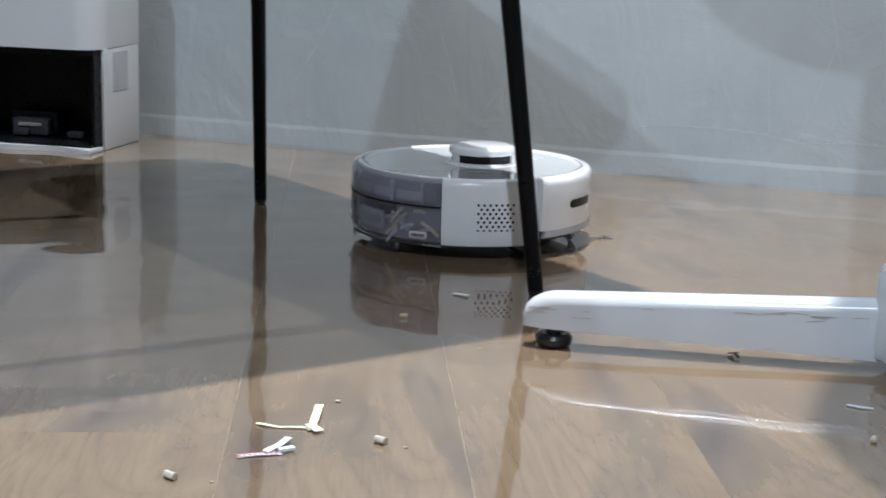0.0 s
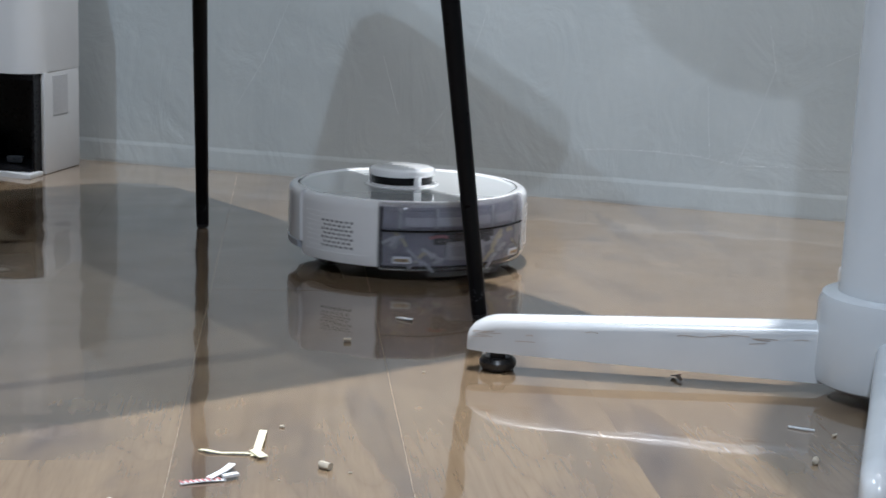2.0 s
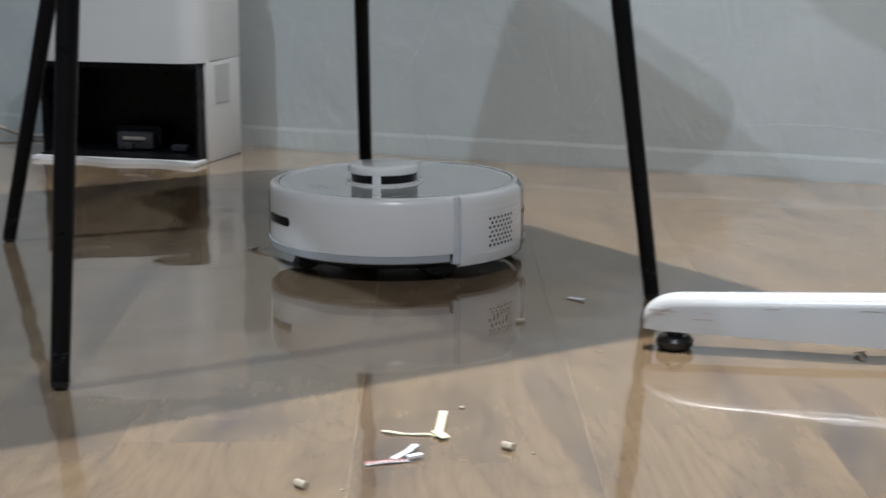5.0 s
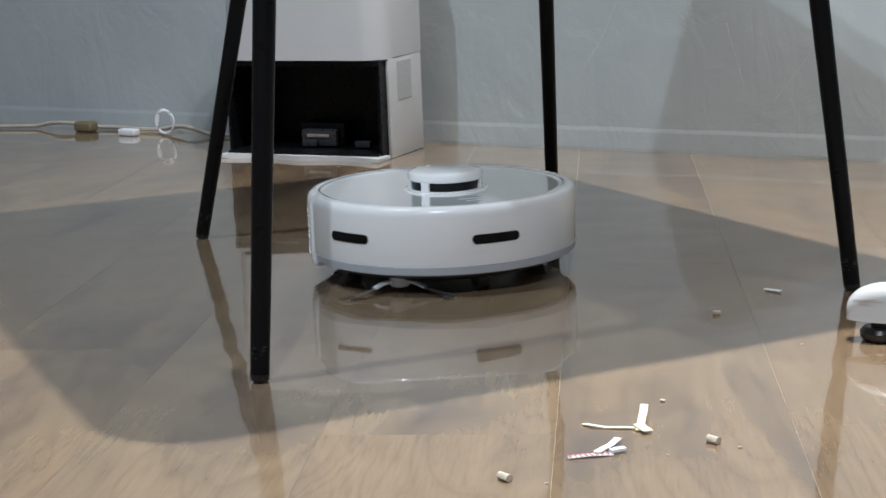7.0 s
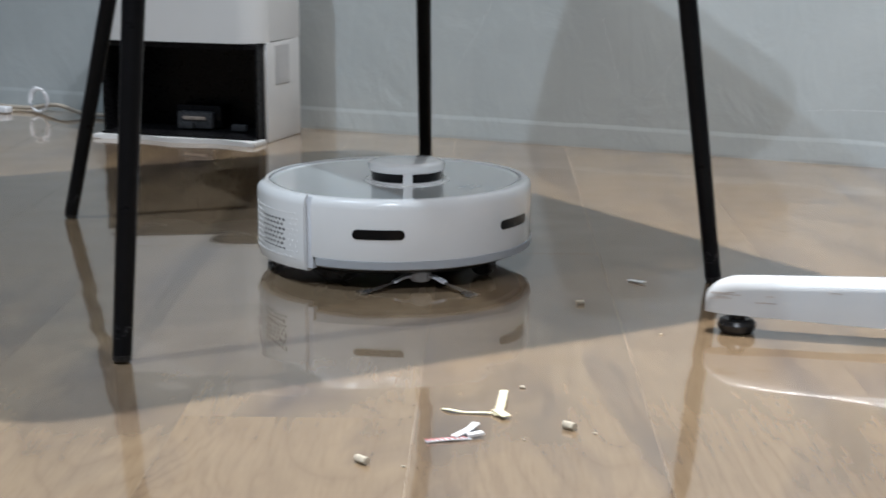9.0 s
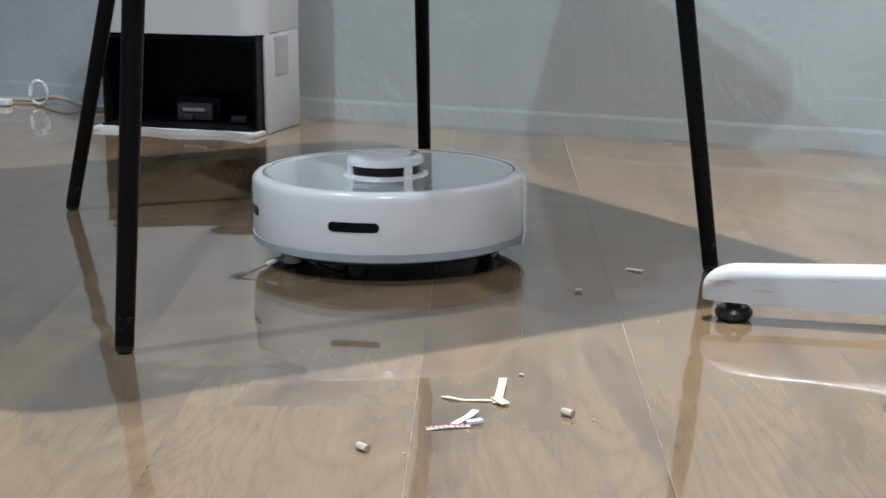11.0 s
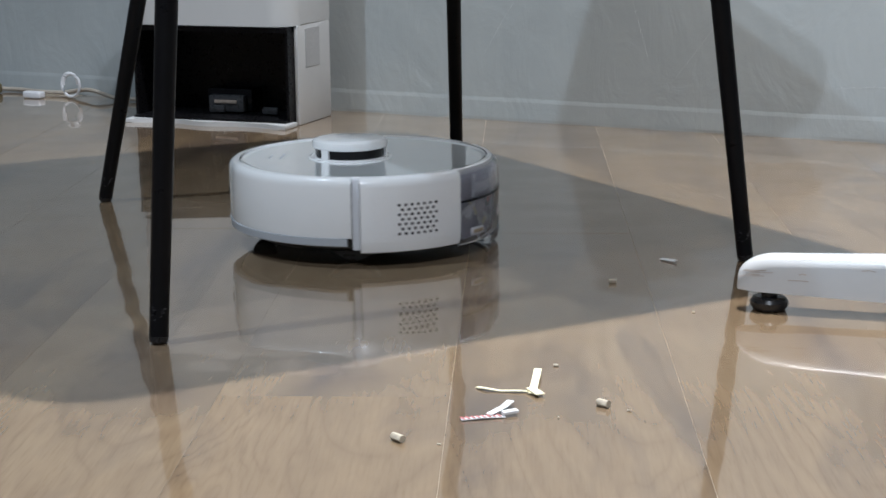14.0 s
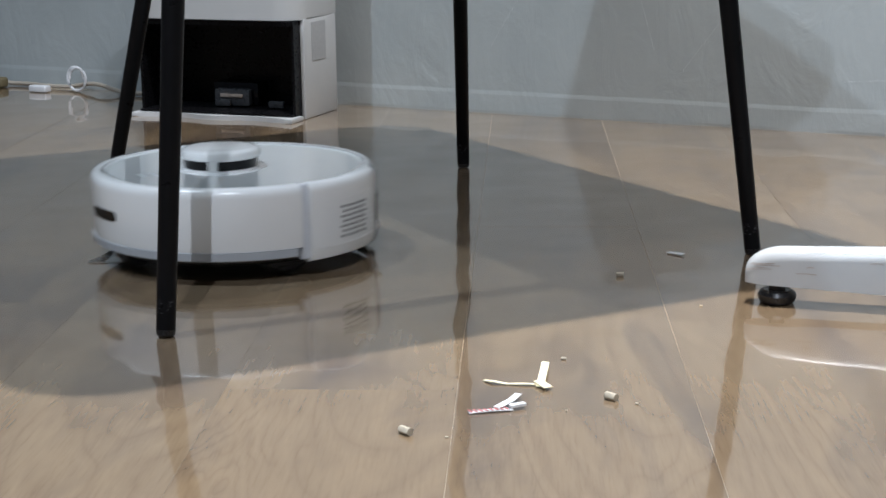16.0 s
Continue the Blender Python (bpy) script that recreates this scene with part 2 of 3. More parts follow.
def rounded(w, d, r, steps=6):
    pts = []
    for sx, sy, a in ((1, 1, 0), (-1, 1, 90), (-1, -1, 180), (1, -1, 270)):
        for k in range(steps + 1):
            an = radians(a + 90 * k / steps)
            pts.append((sx * (w / 2 - r) + r * math.cos(an), sy * (d / 2 - r) + r * math.sin(an)))
    return pts


def ribbon(bm, points, width, thick, up=(0, 0, 1)):
    """A flat strip along points."""
    pts = [Vector(p) for p in points]
    rows = []
    for i, p in enumerate(pts):
        d = (pts[min(i + 1, len(pts) - 1)] - pts[max(i - 1, 0)]).normalized()
        s = d.cross(Vector(up)).normalized() * width / 2
        n = s.cross(d).normalized() * thick
        rows.append([bm.verts.new(q) for q in (p - s, p + s, p + s + n, p - s + n)])
    for a, b in zip(rows, rows[1:]):
        for k in range(4):
            bm.faces.new((a[k], a[(k + 1) % 4], b[(k + 1) % 4], b[k]))
    bm.faces.new(rows[0])
    bm.faces.new(rows[-1][::-1])
    return bm


def cord(bm, points, r, steps=8):
    pts = [Vector(p) for p in points]
    rings = []
    for i, p in enumerate(pts):
        d = (pts[min(i + 1, len(pts) - 1)] - pts[max(i - 1, 0)]).normalized()
        u = d.orthogonal().normalized()
        v = d.cross(u)
        rings.append([bm.verts.new(p + r * (u * math.cos(2 * math.pi * k / steps) + v * math.sin(2 * math.pi * k / steps))) for k in range(steps)])
    for a, b in zip(rings, rings[1:]):
        for k in range(steps):
            bm.faces.new((a[k], a[(k + 1) % steps], b[(k + 1) % steps], b[k]))
    bm.faces.new(rings[0][::-1])
    bm.faces.new(rings[-1])
    return bm


# ---------------------------------------------------------------- room
WALL_YAW = -10.2
WALL_AT = (0.10, 1.41)
def wall_pose(along, z=0.0, off=0.0):
    """A pose on the north wall: x along it, -y into the room."""
    return Matrix.Translation((*WALL_AT, 0)) @ pose(0, 0, 0, 0, 0, WALL_YAW) @ pose(along, -off, z)


def build_room():
    bm = bmesh.new()
    box(bm, -3.2, 3.2, 0.0, 0.12, -0.02, CEILING + 0.02)
    w = part("wall_north", bm, WALL, smooth=False)
    w.matrix_basis = wall_pose(0)
    tagged(w, "white wall covered with creased plastic sheeting", "wall", kind="structure")
    # three unseen walls added to close the room and hold down the ambient light
    for name, b in (("unseen_wall_west", (-3.32, -3.2, -4.4, 0.12)), ("unseen_wall_east", (3.2, 3.32, -4.4, 0.12)), ("unseen_wall_south", (-3.32, 3.32, -4.52, -4.4))):
        bm = bmesh.new()
        box(bm, *b, -0.02, CEILING + 0.02)
        o = part(name, bm, ROOM, smooth=False)
        o.matrix_basis = wall_pose(0)
        tagged(o, "plain dark grey wall, unseen, added to cut bounced light", "wall", kind="structure")
    # unseen ceiling added over the room, its grey chosen for the fill it bounces
    bm = bmesh.new()
    box(bm, -3.32, 3.32, -4.52, 0.12, CEILING, CEILING + 0.1)
    o = part("ceiling", bm, CEIL, smooth=False)
    o.matrix_basis = wall_pose(0)
    tagged(o, "plain grey ceiling, unseen, added to close the room", "ceiling", kind="structure")
    # creases and the loose hem of the sheeting
    for pts, wd in (([(0.273, 0.075), (0.298, 0.150), (0.324, 0.231), (0.310, 0.299)], 0.0022), ([(0.230, 0.080), (0.224, 0.140), (0.220, 0.201)], 0.0016),
                    ([(0.015, 0.083), (0.075, 0.088), (0.138, 0.089), (0.210, 0.086), (0.276, 0.075), (0.350, 0.078), (0.422, 0.080), (0.70, 0.082)], 0.0026),
                    ([(-0.15, 0.30), (-0.19, 0.17), (-0.25, 0.09)], 0.0014), ([(-0.50, 0.31), (-0.55, 0.20), (-0.60, 0.12)], 0.0012),
                    ([(0.40, 0.24), (0.52, 0.30)], 0.0016), ([(-0.33, 0.22), (-0.30, 0.12)], 0.0012)):
        bm = bmesh.new()
        fine = []
        for (x0, z0), (x1, z1) in zip(pts, pts[1:]):
            fine += [(x0 + (x1 - x0) * k / 6, 0.0001, z0 + (z1 - z0) * k / 6) for k in range(6)]
        fine.append((pts[-1][0], 0.0001, pts[-1][1]))
        ribbon(bm, fine, wd * 0.8, 0.0003, (0, -1, 0))
        part("crease", bm, CREASE, w)
    # low flat skirting under the sheeting
    bm = bmesh.new()
    n = 200
    rows = []
    for k in range(n + 1):
        x = -3.2 + 6.4 * k / n
        h = 0.034 + 0.0022 * noise.noise((x * 6, 0, 3)) + 0.0010 * noise.noise((x * 25, 1, 3))
        rows.append([bm.verts.new(p) for p in ((x, -0.0002, h + 0.0070), (x, -0.0006, h + 0.0040), (x, -0.0011, h), (x, -0.0018 - 0.0008 * noise.noise((x * 9, 5, 0)), 0.005), (x, -0.0016, 0.0))])
    for p, q in zip(rows, rows[1:]):
        for k in range(4):
            bm.faces.new((p[k], q[k], q[k + 1], p[k + 1]))
    o = part("baseboard", bm, WALL, smooth=False)
    o.matrix_basis = wall_pose(0)
    tagged(o, "low white baseboard under plastic sheeting", "baseboard", kind="structure")


def build_lamps():
    for (x, y), watts, r, tint, beam in LAMPS:
        thing = empty("ceiling_lamp", pose(x, y, CEILING))
        tagged(thing, "small round white recessed ceiling spotlight, lit", "ceiling lamp", "ceiling lamps")
        bm = bmesh.new()
        lathe(bm, [(r * 0.9, -0.012), (r * 1.5, -0.012), (r * 1.6, -0.006), (r * 1.6, 0.0)], steps=32)
        part("trim", bm, CEIL, thing)
        bm = bmesh.new()
        lathe(bm, [(0.0, -0.004), (r * 0.9, -0.004), (r * 0.9, -0.001), (0.0, -0.001)], steps=24)
        part("lens", bm, LAMPGLASS, thing)
        d = bpy.data.lights.new("ceiling_light", "AREA")
        d.shape, d.size, d.energy, d.color, d.spread = "DISK", r * 2, watts, tint, radians(beam)
        o = new("ceiling_light", d)
        o.matrix_basis = pose(x, y, CEILING - 0.016)


# ---------------------------------------------------------------- floor
FLOOR_YAW = 13.5
FLOOR_AT = (-0.123, -0.007)
PLANK_W, PLANK_L = 0.188, 1.2
def build_floor():
    bm = bmesh.new()
    box(bm, -4.6, 4.6, -5.2, 3.2, -0.05, -0.0007)
    f = part("floor", bm, JOINT, smooth=False)
    tagged(f, "glossy oak laminate plank floor, slightly uneven", "floor", kind="structure")
    return f


def build_planks(floor):
    bm = bmesh.new()
    g = 0.00016
    box(bm, g, PLANK_W - g, g, PLANK_L - g, -0.012, 0.0)
    me = finish(bm, "plank", FLOOR, False)
    rnd = random.Random(11)
    inv = pose(*FLOOR_AT, 0, 0, 0, FLOOR_YAW)
    for i in range(-22, 22):
        off = (0.0 if i == -1 else 0.62 if i == 0 else (i * 0.377 + 0.2) % 1.2)
        for j in range(-6, 4):
            m = inv @ pose(i * PLANK_W, off + j * PLANK_L, 0, 0, 0) @ pose(PLANK_W / 2, PLANK_L / 2, 0, rnd.uniform(-0.014, 0.014), rnd.uniform(-0.055, 0.055)) @ pose(-PLANK_W / 2, -PLANK_L / 2, 0)
            c = m @ Vector((PLANK_W / 2, PLANK_L / 2, 0))
            q = wall_pose(0).inverted() @ c
            if -3.75 < q.x < 3.75 and -4.9 < q.y < 0.5:
                o = new("plank", me)
                o.parent = floor
                o.matrix_basis = m


# ---------------------------------------------------------------- robot vacuum
R = 0.164
SLIM, LOW, RISE = 0.947, 0.0247, 1.071
def up(z):
    """Heights of the body drawing, laid on the true ones."""
    return LOW + (z - 0.0165) * RISE


def shell(bm, profile, *args, **kw):
    return lathe(bm, [(r * SLIM, up(z)) for r, z in profile], *args, **kw)


def arc_patch(bm, r, a, z, w, h, round_r, depth=0.0006):
    """A pill-shaped plate on a cylinder of radius r at angle a (degrees)."""
    r, z, n = r * SLIM, up(z), max(6, int(w / 0.0028))
    corner = [round_r * (1 - math.cos(math.pi / 2 * k / 4)) for k in range(5)]
    xs = [-w / 2 + c for c in corner] + [(-w / 2 + round_r) + (w - 2 * round_r) * k / n for k in range(1, n)] + [w / 2 - c for c in reversed(corner)]
    rows = []
    for x in xs:
        e = max(0.0, round_r - (w / 2 - abs(x)))
        half = h / 2 - round_r + math.sqrt(max(0.0, round_r * round_r - e * e))
        t = radians(a) + x / r
        rows.append([bm.verts.new((q * math.cos(t), q * math.sin(t), z + sgn * half)) for q, sgn in ((r - 0.002, -1), (r + depth, -1), (r + depth, 1), (r - 0.002, 1))])
    for p, q in zip(rows, rows[1:]):
        for k in range(3):
            bm.faces.new((p[k], q[k], q[k + 1], p[k + 1]))
    bm.faces.new(rows[0])
    bm.faces.new(rows[-1][::-1])


def build_robot():
    robot = empty("robot_vacuum")
    tagged(robot, "white round robot vacuum with smoked clear rear dustbin", "robot vacuum")
    bm = bmesh.new()
    shell(bm, [(0.0, 0.008), (0.138, 0.008), (0.150, 0.013), (0.1545, 0.022), (0.1545, 0.080), (0.0, 0.080)], steps=72)
    part("chassis", bm, BLACK, robot)
    # front bumper shell
    bm = bmesh.new()
    shell(bm, [(0.1628, 0.0258), (0.164, 0.031), (0.164, 0.0770), (0.1636, 0.0808), (0.1622, 0.0842), (0.1598, 0.0862), (0.1565, 0.0869), (0.1515, 0.0870), (0.1508, 0.0865), (0.1508, 0.078), (0.158, 0.072), (0.158, 0.0258)], -90.5, 90.5, 64)
    bumper = part("bumper", bm, WHITE, robot, "glossy white front bumper")
    bm = bmesh.new()
    shell(bm, [(0.1600, 0.0165), (0.1632, 0.0180), (0.1642, 0.0255), (0.156, 0.0255), (0.156, 0.0165)], -88.6, 88.6, 64)
    part("bumper_strip", bm, STRIP, bumper, "grey-blue rubber bumper strip")
    for a in (-62, 2):
        bm = bmesh.new()
        arc_patch(bm, R, a, 0.0530, 0.0560, 0.0105, 0.0050)
        part("sensor_window", bm, GLOSSBLACK, bumper, "black sensor slot")
    # side panels with vents
    for s in (1, -1):
        a0, a1 = (94, 138) if s > 0 else (-138, -94)
        bm = bmesh.new()
        shell(bm, [(0.158, 0.0095), (0.1625, 0.0112), (0.1645, 0.018), (0.1650, 0.026), (0.1650, 0.0770), (0.1644, 0.0808), (0.1626, 0.0842), (0.1600, 0.0862), (0.1565, 0.0869), (0.1515, 0.0870), (0.1508, 0.0865), (0.1508, 0.0095)], a0, a1, 20)
        mid_a = 117.5 if s > 0 else -113.5
        panel = part("side_panel", bm, WHITE, robot, "white side panel with round vent holes")
        bm = bmesh.new()
        for row in range(9):
            for col in range(14):
                a = a0 + 4.5 + col * 2.65 + (1.32 if row % 2 else 0)
                z = 0.0225 + row * 0.0056
                mid = abs(a - mid_a) < 9.4 and 1 < row < 8
                if a < a1 - 3.5 and not mid:
                    arc_patch(bm, 0.1650, a, z, 0.0026, 0.0026, 0.00129, 0.0004)
        part("knurled_field", bm, WHITE, panel)
        bm = bmesh.new()
        for row in range(7):
            for col in range(6 + (row + 1) % 2):
                a = mid_a - 8.0 + col * 2.65 + (0 if row % 2 == 0 else 1.32)
                arc_patch(bm, 0.1650, a, 0.0295 + row * 0.0049, 0.0033, 0.0033, 0.0016, 0.0003)
        part("vent_grille", bm, BLACK, panel, "black round vent holes")
        # recessed seam strip between bumper and panel
        bm = bmesh.new()
        b0, b1 = (90.8, 93.6) if s > 0 else (-93.6, -90.8)
        shell(bm, [(0.1600, 0.0135), (0.1600, 0.084), (0.1588, 0.0858), (0.152, 0.0858), (0.152, 0.0135)], b0, b1, 3)
        part("seam_strip", bm, INNERLIGHT, robot)
    # dustbin
    bm = bmesh.new()
    shell(bm, [(0.157, 0.0060), (0.162, 0.0085), (0.1645, 0.016), (0.1645, 0.0530), (0.1638, 0.0545), (0.1645, 0.056), (0.1640, 0.076), (0.1620, 0.0815), (0.1575, 0.0852), (0.1515, 0.0866), (0.1505, 0.0860),
               (0.1565, 0.0820), (0.1605, 0.078), (0.1622, 0.074), (0.1622, 0.016), (0.1575, 0.0090)], 138.4, 221.6, 44)
    binn = part("dustbin", bm, SMOKED, robot, "smoked clear plastic dustbin")
    bm = bmesh.new()
    shell(bm, [(0.1556, 0.012), (0.1556, 0.082), (0.1500, 0.082), (0.1500, 0.012)], 139.5, 220.5, 40)
    part("bin_lining", bm, INNER, binn)
    bm = bmesh.new()
    shell(bm, [(0.1560, -0.001), (0.1635, 0.001), (0.1648, 0.0085), (0.1560, 0.0085)], 161, 199, 20)
    part("bin_lip", bm, SMOKED, binn)
    bm = bmesh.new()
    shell(bm, [(0.1655, 0.0528), (0.1655, 0.0546), (0.160, 0.0546), (0.160, 0.0528)], 139, 221, 40)
    part("bin_seam", bm, GLOSSBLACK, binn)
    bm = bmesh.new()
    shell(bm, [(0.1575, 0.056), (0.1585, 0.058), (0.1585, 0.072), (0.1575, 0.075), (0.153, 0.075), (0.153, 0.056)], 141, 219, 40)
    part("filter_tray", bm, INNER, binn)
    for a in (150, 166, 182, 198):
        bm = bmesh.new()
        arc_patch(bm, 0.1588, a + 7, 0.064, 0.036, 0.0105, 0.001, 0.0008)
        part("filter_window", bm, INNERLIGHT, binn)
    for a in (148, 165, 195, 212):
        bm = bmesh.new()
        shell(bm, [(0.1615, 0.056), (0.1615, 0.079), (0.150, 0.079), (0.150, 0.056)], a - 0.6, a + 0.6, 2)
        part("rib", bm, INNERLIGHT, binn)
    bm = bmesh.new()
    arc_patch(bm, 0.1600, 180, 0.0300, 0.054, 0.022, 0.004, 0.0012)
    part("bin_flap", bm, INNERLIGHT, binn, "light plastic bin flap")
    bm = bmesh.new()
    arc_patch(bm, 0.1613, 180, 0.0300, 0.042, 0.012, 0.003, 0.0010)
    part("flap_window", bm, INNER, binn)
    bm = bmesh.new()
    shell(bm, [(0.1575, 0.037), (0.1580, 0.050), (0.154, 0.050), (0.154, 0.037)], 164, 197, 16)
    part("inner_duct", bm, PINGREY, binn)
    rnd = random.Random(4)
    for k in range(26):
        a = 180 + rnd.choice((-1, 1)) * rnd.uniform(12, 36)
        bm = bmesh.new()
        rr = rnd.uniform(0.157, 0.160) * SLIM
        c = Vector((rr * math.cos(radians(a)), rr * math.sin(radians(a)), rnd.uniform(0.020, 0.056)))
        d = Vector((-math.sin(radians(a)), math.cos(radians(a)), rnd.uniform(-1.2, 1.2))).normalized() * rnd.uniform(0.006, 0.015)
        ribbon(bm, [c - d, c + d * 0.2 + Vector((0, 0, 0.002)), c + d], 0.004, 0.0008, (math.cos(radians(a)), math.sin(radians(a)), 0.3))
        part("paper_scrap", bm, (PAPER, CREAM, INNERLIGHT, PINKRED)[0 if k % 3 == 0 else (2 if k % 3 == 1 else (3 if k == 8 else 1))], binn)
    for a in (180 - 31, 180 + 31):
        bm = bmesh.new()
        arc_patch(bm, 0.1648, a, 0.0205, 0.024, 0.0085, 0.003, 0.0008)
        tab = part("latch", bm, INNERLIGHT, binn, "light grey charging contact tab")
        bm = bmesh.new()
        arc_patch(bm, 0.1660, a, 0.0205, 0.018, 0.0036, 0.001, 0.0008)
        part("contact", bm, BRASS, tab, "dull brass contact")
    # top
    bm = bmesh.new()
    shell(bm, [(0.0, 0.0850), (0.1420, 0.0850), (0.1465, 0.0853), (0.1486, 0.0864), (0.1494, 0.0860), (0.1496, 0.080), (0.0, 0.080)], steps=96)
    part("lid", bm, LID, robot, "glossy pale grey-white top lid")
    bm = bmesh.new()
    shell(bm, [(0.1505, 0.0868), (0.1545, 0.0872), (0.1560, 0.0862), (0.1560, 0.080), (0.1502, 0.080), (0.1502, 0.0862)], 91, 269, 60)
    part("rim", bm, WHITE, robot)
    bm = bmesh.new()
    for x, w in ((0.095, 0.03), (0.108, 0.02)):
        box(bm, x - 0.0012, x + 0.0012, -w / 2, w / 2, 0.0979, 0.0983)
    part("lid_print", bm, STRIP, robot, "faint grey print")
    # turret
    tx = 0.016
    bm = bmesh.new()
    lathe(bm, [(0.0, 0.0975), (0.0490, 0.0975), (0.0488, 0.0988), (0.0455, 0.0994), (0.0440, 0.0988), (0.0, 0.0988)], steps=48, cx=tx)
    tur = part("turret_base", bm, WHITE, robot)
    bm = bmesh.new()
    lathe(bm, [(0.0, 0.0985), (0.0395, 0.0985), (0.0405, 0.1110), (0.0, 0.1110)], steps=48, cx=tx)
    part("turret_window", bm, GLOSSBLACK, tur, "black lidar window")
    bm = bmesh.new()
    lathe(bm, [(0.0, 0.1212), (0.034, 0.1210), (0.0395, 0.1203), (0.0426, 0.1186), (0.0438, 0.1160), (0.0436, 0.1118), (0.0425, 0.1104), (0.0, 0.1104)], steps=56, cx=tx)
    part("turret_cap", bm, WHITE, tur, "white domed turret cap")
    for a in (180, 54, -54):
        bm = bmesh.new()
        lathe(bm, [(0.0428, 0.0986), (0.0432, 0.1110), (0.0385, 0.1110), (0.0385, 0.0986)], a - 7, a + 7, 4, cx=tx)
        part("turret_post", bm, WHITE, tur)
    bm = bmesh.new()
    lathe(bm, [(0.0422, 0.0986), (0.0426, 0.1004), (0.0385, 0.1004), (0.0385, 0.0986)], steps=48, cx=tx)
    part("turret_sill", bm, WHITE, tur)
    # wheels
    for s in (1, -1):
        bm = bmesh.new()
        for v in lathe(bm, [(0.0, -0.011), (0.030, -0.011), (0.034, -0.007), (0.034, 0.007), (0.030, 0.011), (0.0, 0.011)], steps=28).verts:
            v.co = Vector((v.co.x, v.co.z + s * 0.112, v.co.y + 0.034))
        part("wheel", bm, RUBBER, robot, "black rubber drive wheel")
    bm = bmesh.new()
    for v in lathe(bm, [(0.0, -0.008), (0.012, -0.008), (0.014, -0.005), (0.014, 0.005), (0.012, 0.008), (0.0, 0.008)], steps=20).verts:
        v.co = Vector((v.co.x + 0.118, v.co.z, v.co.y + 0.014))
    part("castor", bm, RUBBER, robot)
    # side brush
    bm = bmesh.new()
    lathe(bm, [(0.0, 0.008), (0.010, 0.008), (0.012, 0.011), (0.012, 0.024), (0.0, 0.024)], steps=20)
    brush = part("side_brush", bm, INNERLIGHT, robot, "grey-white three-arm side brush")
    brush.matrix_basis = pose(*BRUSH_AT)
    for k in range(3):
        turn = pose(0, 0, 0, 0, 0, 120 * k)
        bm = bmesh.new()
        ribbon(bm, [(0.008, 0, 0.013), (0.020, 0, 0.012), (0.032, 0, 0.008)], 0.007, 0.0025)
        part("brush_arm", bm, INNERLIGHT, brush).matrix_basis = turn
        bm = bmesh.new()
        edge = []
        for j in range(-6, 7):
            long = 0.074 if j % 2 else 0.066
            y = j * 0.0016
            edge.append((bm.verts.new((0.030, j * 0.0003, 0.0090)), bm.verts.new((0.052, y * 0.55, 0.0042)), bm.verts.new((long, y - 0.004, 0.0012))))
        for p, q in zip(edge, edge[1:]):
            bm.faces.new((p[0], q[0], q[1], p[1]))
            bm.faces.new((p[1], q[1], q[2], p[2]))
        part("bristle_tuft", bm, BRISTLE, brush, "thin grey bristle tuft").matrix_basis = turn
    return robot, brush


BRUSH_AT = (0.092, -0.086, 0.0)

# ---------------------------------------------------------------- table with black legs
# foot and lean (metres per metre of height) of each leg
LEGS = [((-0.420, 0.075), (0.009, 0.143)), ((0.060, 0.530), (-0.128, 0.008)), ((-0.392, 0.978), (0.022, -0.12)), ((-0.790, 0.672), (0.27, -0.06))]
FEET = [p for p, _ in LEGS]
def build_table():
    cx = sum(p[0] for p in FEET) / 4
    cy = sum(p[1] for p in FEET) / 4
    table = empty("table", pose(cx, cy, 0))
    tagged(table, "small rectangular table on four slim splayed black legs", "table")
    for (x, y), (lx, ly) in LEGS:
        foot = Vector((x - cx, y - cy, 0))
        top = foot + Vector((lx * 0.70, ly * 0.70, 0.70))
        bm = bmesh.new()
        tube(bm, foot, top, 0.0088, 0.0125, 24)
        leg = part("leg", bm, LEGBLACK, table, "slim black lacquered metal leg")
        bm = bmesh.new()
        tube(bm, foot, foot + (top - foot) * 0.010, 0.0089, 0.0091, 20)
        part("foot_cap", bm, RUBBER, leg, "worn black plastic foot")
        ax = (top - foot).normalized()
        rnd = random.Random(3)
        for k in range(16):
            h, an = 0.020 + 0.016 * rnd.random(), radians(-95 + rnd.uniform(-62, 62))
            d = Vector((math.cos(an), math.sin(an), 0))
            t = Vector((-d.y, d.x, 0))
            c = foot + ax * h + d * 0.00915
            bm = bmesh.new()
            l = rnd.uniform(0.0006, 0.0022)
            ribbon(bm, [c - t * l, c + t * l + Vector((0, 0, rnd.uniform(-0.001, 0.001)))], 0.0005, 0.0002, d)
            part("embossed_bar", bm, PINGREY, leg)
    bm = bmesh.new()
    prism(bm, rounded(0.711, 0.884, 0.070), 0.70, 0.722, 0.004)
    top = part("tabletop", bm, TABLETOP, table, "flat tabletop with rounded corners")
    top.matrix_basis = pose(-0.3797 - cx, 0.6133 - cy, 0, 0, 0, 44.9)
    return table


